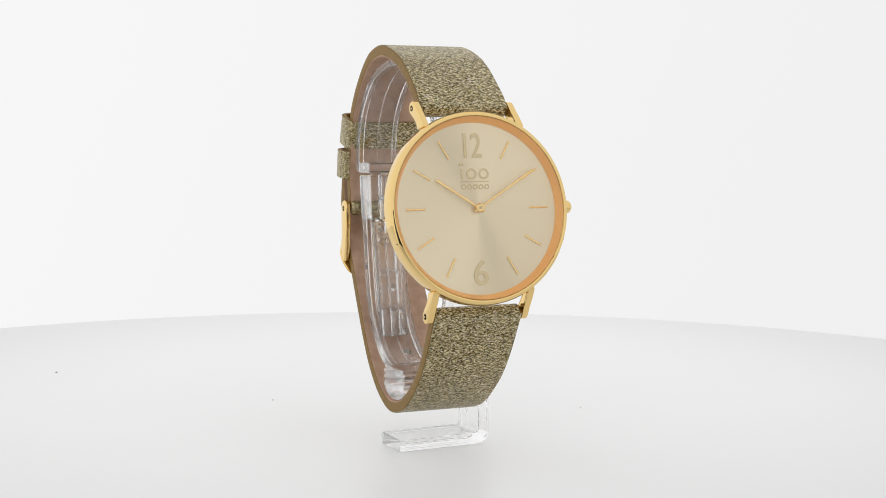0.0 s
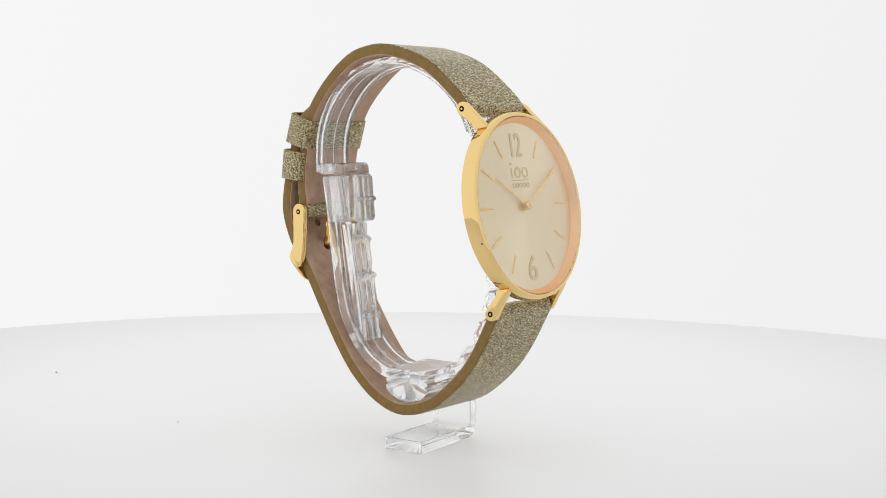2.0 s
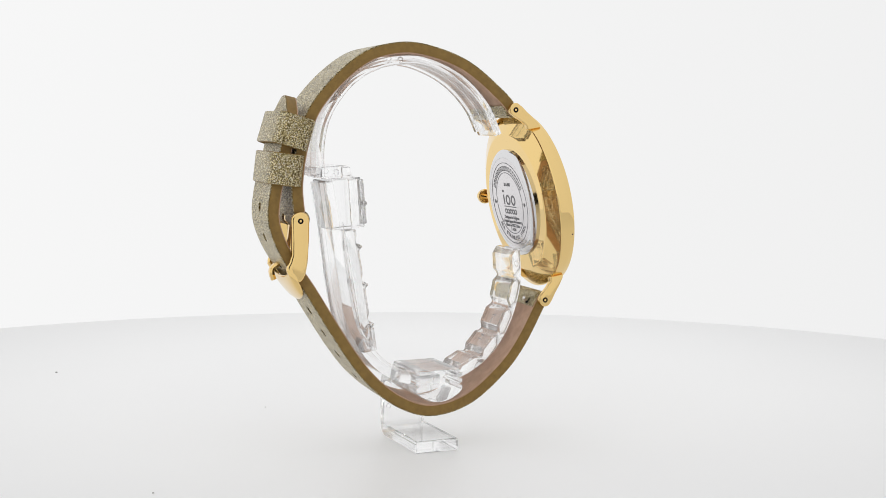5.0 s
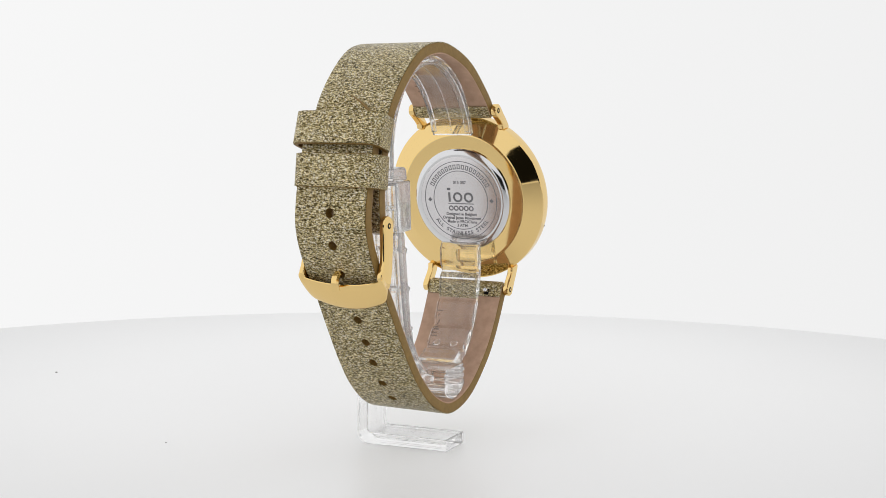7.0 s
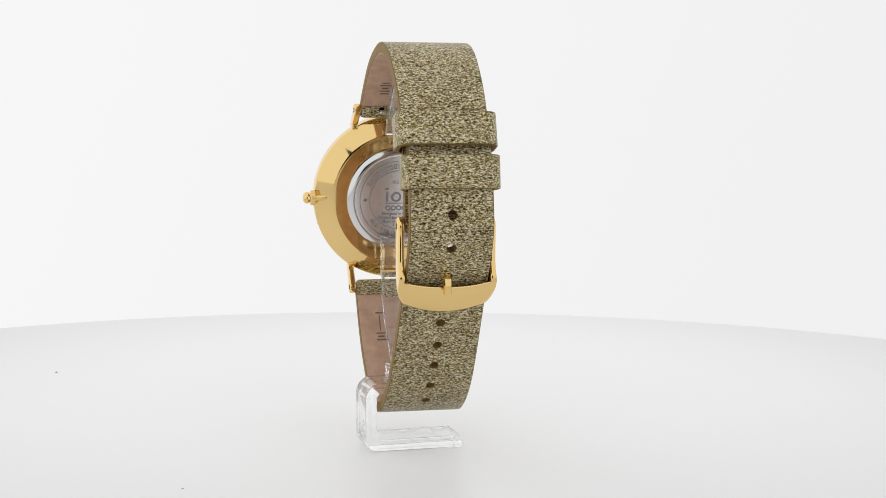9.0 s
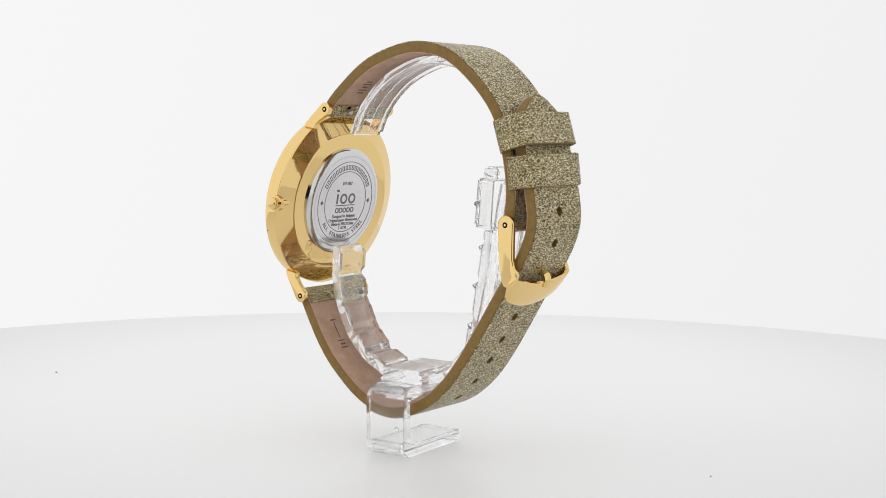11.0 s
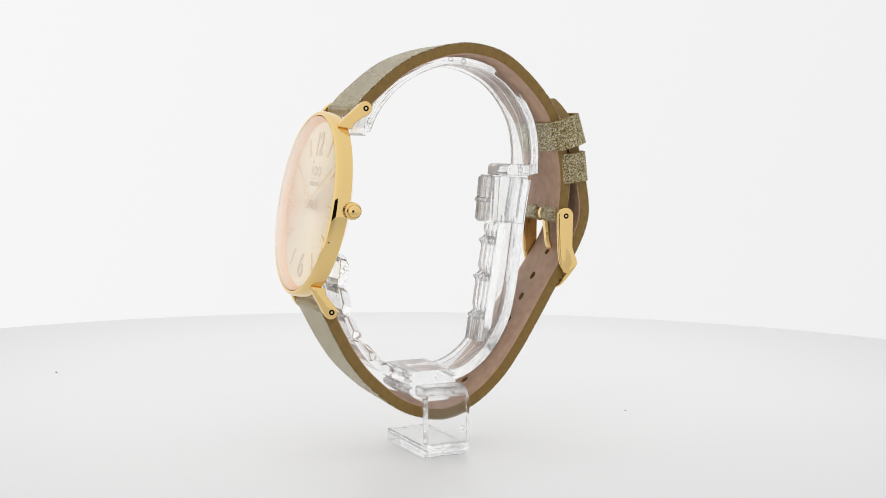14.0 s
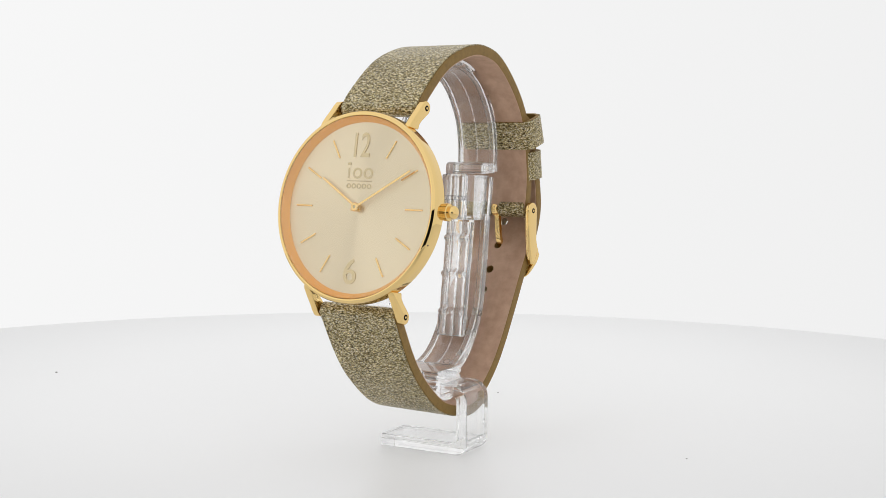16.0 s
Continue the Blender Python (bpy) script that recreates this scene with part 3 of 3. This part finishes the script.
def build_buckle(watch):
    cx = middle(28)
    buckle = part("buckle", rod((cx - 8.6, 27.3, 47.0), (cx + 8.6, 27.3, 47.0), 0.7), GOLD, watch, "polished gold pin buckle")
    outline = arc(27.4, 47.0, 1.8, 195, -10, 30) + [(29.1, 43.5), (29.1, 40.6), (29.5, 39.2), (30.0, 38.3), (30.2, 37.5), (29.7, 36.5), (28.9, 35.5), (28.0, 35.1), (27.1, 35.3), (26.5, 36.4), (26.0, 39.0), (25.7, 43.5)]
    for sx in (-1, 1):
        lo, hi = sorted((cx + sx * 7.9, cx + sx * 9.1))
        arm = part("buckle_arm", prism(outline, lo, hi, 0, 0.5, 6), GOLD, buckle, sharp=10)
        # the shade in the arm's hole is a solid black disc
        part("pin_hole_shade", rod((cx + sx * 9.0, 27.4, 47.0), (cx + sx * 9.15, 27.4, 47.0), 0.55), DARK, arm)
        part("pin_end", rod((cx + sx * 9.0, 27.4, 47.0), (cx + sx * 9.2, 27.4, 47.0), 0.24), GOLD, arm)
    # bowed front bar
    bm = bmesh.new()
    rows = []
    n = 48
    for i in range(n + 1):
        u = -math.cos(math.pi * i / n)
        high = 37.2 - 1.25 * (1 - abs(u) ** 2.2) + 0.7 * max(0.0, (abs(u) - 0.84) / 0.16) ** 2
        low = 33.3 - 2.3 * (1 - u * u) + 1.9 * max(0.0, (abs(u) - 0.8) / 0.2) ** 2.5
        ring = []
        for q in range(20):
            a = 2 * math.pi * q / 20
            c, d = math.cos(a), math.sin(a)
            thick, tall = math.copysign(abs(c) ** 0.85, c) * 0.62, math.copysign(abs(d) ** 0.85, d)
            zz = (high + low) / 2 + (high - low) / 2 * tall - 0.3 * thick
            ring.append(bm.verts.new((cx + 9.12 * u, 28.4 + 0.72 * min(zz - 35.0, 2.2) + 0.6 * (1 - u * u) - 0.45 * u ** 6 + thick, zz)))
        rows.append(ring)
    m = len(rows[0])
    for a, b in zip(rows, rows[1:]):
        for i in range(m):
            bm.faces.new((a[i], a[(i + 1) % m], b[(i + 1) % m], b[i]))
    bm.faces.new(rows[0])
    bm.faces.new(rows[-1][::-1])
    part("buckle_bow", bm, GOLD, buckle, "bowed gold front bar of the buckle")
    tongue = Path([(27.4, 48.6), (27.0, 46.4), (27.3, 43.6), (27.6, 41.0), (28.4, 39.3), (29.7, 38.1), (30.9, 37.2), (31.1, 36.2), (30.7, 34.9)])
    part("tongue", band(tongue, 0, tongue.length, lambda s: 0.55, lambda y: cx + 0.3, -0.5, 0.5, (), 0.2, 0.22, 0.4), GOLD, buckle, "gold buckle tongue")
    part("tongue_collar", rod((cx - 0.75, 27.0, 47.1), (cx + 0.75, 27.0, 47.1), 1.45, 28), GOLD, buckle, "gold collar of the tongue on the bar")
    for lo, hi in ((-7.6, -1.1), (1.1, 7.6)):
        part("strap_fold", rod((cx + lo, 26.9, 47.2), (cx + hi, 26.9, 47.2), 1.75, 24), GLITTER, watch, "glitter strap folded round the buckle bar")


def build_watch():
    watch = thing("wristwatch", "gold wristwatch with a glitter strap, buckled round a clear stand", "watch")
    up = build_strap("strap_upper", UPPER, upper_width, 1, (), watch, "mustard leather strap half with a glitter face")
    holes = [LOWER.near(y, z) for y, z in ((32.3, 49.4), (31.6, 43.7), (28.6, 38.5), (25.3, 33.5), (23.2, 28.6), (20.4, 24.1), (17.3, 19.6), (13.5, 15.4), (9.3, 12.0))]
    low = build_strap("strap_lower", LOWER, lower_width, -1, holes, watch, "mustard leather strap tail with punched holes")
    build_release_knob(up, UPPER, 1, 4.6)
    build_release_knob(low, LOWER, -1, -5.6)
    build_lining_stamps(up, UPPER, 1, 6.5, ((0.35, 0.9), (0.3, 1.1), (0.45, 0.7), (0.3, 1.2), (0.3, 0.8)), 4.6)
    build_lining_stamps(low, LOWER, -1, 7.0, ((0.3, 0.8), (3.6, 0.12), (0.25, 1.0), (0.4, 0.7), (0.3, 1.0)), 4.4)
    build_loop(watch, 28.0, 64.0, 17, 6.3, 18.8, 7.0, 0.35)
    build_loop(watch, 29.7, 56.8, 7, 6.2, 18.2, 6.5, -0.3)
    case = build_head(watch)
    build_back_writing(case)
    build_buckle(watch)
    return watch


# ---- the clear stand ----
RING = Path([(-14.7, 63.4), (-11.9, 69.0), (-7.0, 74.0), (-1.0, 77.1), (4.4, 78.2), (11.2, 77.2), (17.2, 73.8), (21.7, 67.9), (23.4, 62.0), (23.5, 55.4)])
CRADLE = Path([(21.6, 54.2), (20.4, 47.1), (19.2, 37.9), (18.0, 30.5), (16.4, 24.9), (12.7, 19.2), (8.2, 15.7), (3.0, 14.2), (-4.0, 14.3), (-9.6, 16.5), (-13.8, 20.0), (-17.2, 25.6), (-19.2, 32.8), (-19.0, 40.0)])


def build_stand():
    stand = thing("display_stand", "clear acrylic cuff stand standing on the white table", "display stand")
    mid = -0.1

    def clear(name, bm, label=""):
        bm.transform(pose(0, 0, 0, 0, 0, 4.2))
        ob = part(name, bm, ACRYLIC, stand, label, None, 18)
        ob.visible_shadow = False
        return ob

    def strip(path, s0, s1, half, low, high, step=0.8):
        return band(path, s0, s1, lambda s: half, lambda y: mid, low, high, (), 0.8, 0.12, step)
    t, top, right = 2.15, 13.7, 12.95
    c_shape = [(-7.2, -0.33)] + arc(right - 2.6, 2.27, 2.6, -90, 0, 6) + arc(right - 3.2, top - 3.2, 3.2, 0, 90, 7) + [(6.8, top), (6.8, top - t)] + arc(right - 3.4, top - t - 1.0, 1.0, 90, 0, 4) + arc(right - 3.2, t + 0.8, 0.8, 0, -90, 4) + [(-7.2, t)]
    foot = clear("foot", prism(c_shape, -4.8, 4.35, 1, 0.22, 2), "clear bent foot")
    ring = lathe([(0.35, 0), (0.5, 0.06), (0.65, 0), (0.5, -0.06), (0.35, 0)], 20)
    ring.transform(pose(right - 0.2, 3.6, 5.5, 0, 90, 4.2))
    mark = part("mould_mark", ring, ACRYLIC, foot)
    mark.visible_shadow = False
    for y in (-4.83, 4.33):
        clear("foot_rib", box(-6.0, 8.6, y, y + 0.12, 0.3, 1.5, 0.05, 1))
    for k, (y, z) in enumerate(((-12.0, 18.2), (-12.0, 18.2), (7.6, 15.4), (15.9, 23.6))):
        p, way, out = CRADLE.local(CRADLE.near(y, z))
        bm = lathe([(0.55, 0), (0.7, 0.08), (0.85, 0), (0.7, -0.08), (0.55, 0)], 24)
        q = p - out * (1.4 if k < 2 else 0.8)
        side_x = mid + (-2.0, 2.0, 1.6, 1.6)[k]
        bm.transform(Matrix.Translation((side_x, q[0], q[1])) @ Vector((0, out[0], out[1])).to_track_quat("Z", "Y").to_matrix().to_4x4())
        clear("moulded_ring", bm)
    # block of stacked slabs over a round belly
    belly = arc(-0.8, 16.6, 6.85, 222, 318, 10)
    side = [(4.3, 12.9), (3.7, 13.1), (3.7, 13.3), (4.3, 13.5), (4.3, 14.2), (3.6, 14.4), (3.6, 14.6), (4.4, 14.8), (4.4, 15.4), (3.5, 15.6), (3.5, 15.8), (3.9, 15.9), (3.7, 16.3)]
    outline = belly + side + [(-1.6 - y, z) for y, z in reversed(side)]
    clear("clamp_block", prism(outline, -6.8, 6.6, 0, 0.1, 1), "clear clamp block of stacked slabs with a round belly")
    for x in (-3.4, 3.2):
        eye = lathe([(0.45, 0), (0.6, 0.07), (0.75, 0), (0.6, -0.07), (0.45, 0)], 22)
        eye.transform(Matrix.Translation((x, -5.15, 14.9)) @ pose(0, 0, 0, 90))
        clear("moulded_ring", eye)
    # cuffs
    clear("upper_cuff", strip(RING, 0, RING.length, 4.4, -0.4, 0.75), "clear bent upper cuff")
    clear("cuff_seam", band(RING, 1.0, RING.length, lambda s: 0.12, lambda y: mid, -0.56, -0.41, (), 0.03, 0.02, 1.0))
    clear("cuff_seam", band(CRADLE, 24.0, CRADLE.near(4.6, 14.4), lambda s: 0.12, lambda y: mid, -0.92, -0.77, (), 0.03, 0.02, 1.0))
    for sx in (-1, 1):
        clear("cuff_rim", band(RING, 1.0, RING.length, lambda s: 0.5, lambda y: mid + sx * 3.85, -0.95, -0.41, (), 0.1, 0.05, 1.0))
        clear("cuff_rim", band(CRADLE, 8.0, CRADLE.near(4.6, 14.4), lambda s: 0.5, lambda y: mid + sx * 3.85, -1.5, -0.76, (), 0.1, 0.05, 1.0))
    clear("cuff_step", prism([(23.3, 55.0), (23.1, 57.2), (18.0, 57.5), (17.1, 57.0), (16.9, 55.0)], mid - 4.4, mid + 4.4, 0, 0.3, 2), "clear step at the end of the upper cuff")
    b0, b1 = CRADLE.near(4.5, 14.3), CRADLE.near(-6.0, 14.8)
    clear("lower_cuff", strip(CRADLE, 0, b0, 4.4, -0.75, 1.0), "clear bent lower cuff")
    d = (CRADLE.length - b1) / 5

    def knuckle(s):
        u = ((s - b1) / d) % 1.0
        rise = max(0.0, min(1.0, u / 0.26, (1 - u) / 0.26))
        return -0.5 - 0.95 * rise * rise * (3 - 2 * rise)
    clear("front_cuff", wavy(CRADLE, b1, CRADLE.length - 0.02, 4.4, mid, knuckle, 0.85, 0.4), "clear front cuff of five moulded knuckles")
    # round ejector marks on the sides of the cuffs
    spots = [CRADLE.at(b1 + d * 4.5), Vector((20.2, 56.2)), RING.at(3.0), RING.at(0.47 * RING.length), RING.at(0.72 * RING.length)]
    for spot in spots:
        for side_x in (mid - 4.5, mid + 4.5):
            eye = lathe([(0.38, 0), (0.5, 0.07), (0.62, 0), (0.5, -0.07), (0.38, 0)], 22)
            eye.transform(Matrix.Translation((side_x, spot[0], spot[1])) @ pose(0, 0, 0, 0, 90, 0))
            clear("moulded_ring", eye)
    slide = Matrix.Translation((-0.6, -0.4, 0))

    def sliding(name, bm, label=""):
        bm.transform(slide)
        return clear(name, bm, label)
    # sleeve round the rail, stepped towards the middle of the cuff
    sliding("sleeve", prism([(22.9, 54.6), (16.3, 54.9), (16.0, 50.2), (15.7, 45.3), (21.5, 45.0)], mid - 4.0, mid + 4.0, 0, 0.3, 2), "clear sliding sleeve")
    sliding("sleeve_lip", prism([(16.2, 54.9), (15.1, 55.2), (14.6, 50.2), (14.1, 45.4), (15.6, 45.3), (15.9, 50.2)], mid - 2.6, mid + 2.6, 0, 0.3, 2))
    for x in (-1.75, 0.0, 1.75):
        sliding("sleeve_flute", rod((mid + x, 14.95, 54.7), (mid + x, 14.15, 45.9), 0.62, 16))
    sliding("sleeve_band", rod((mid - 2.7, 14.3, 50.0), (mid + 2.7, 14.3, 50.0), 0.5, 14))
    rail = Path([(16.9, 44.8), (15.4, 36.0), (14.4, 30.0), (13.0, 20.6)])
    sliding("rail", strip(rail, 0, rail.length, 2.9, -0.1, 1.6), "clear fluted rail with moulded rings")

    def flute(s):
        u = s / rail.length
        bump = sum(math.exp(-((u - c) / 0.022) ** 2) for c in (0.145, 0.46, 0.79))
        dip = sum(math.exp(-((u - c) / 0.03) ** 2) for c in (0.095, 0.41, 0.74))
        return -0.75 - 0.85 * bump + 0.4 * dip - (0.55 if u > 0.82 else 0.0)
    for x in (-1.9, 0.0, 1.9):
        sliding("rail_flute", wavy(rail, 0.1, rail.length, 0.86, mid + x, flute, -0.16, 0.3, 0.35))
    return stand


WATCH = build_watch()
DISPLAY = build_stand()


def motions():
    for ob in (WATCH, DISPLAY):
        walk(ob, [(float(t), pose(0, 0, 0, 0, 0, a)) for t, a in enumerate(TURN)])
    for ob in RIDING_DUST:
        walk(ob, [(float(t), pose(0, -2.7 * MM, 0, 0, 0, a)) for t, a in enumerate(TURN)])


motions()
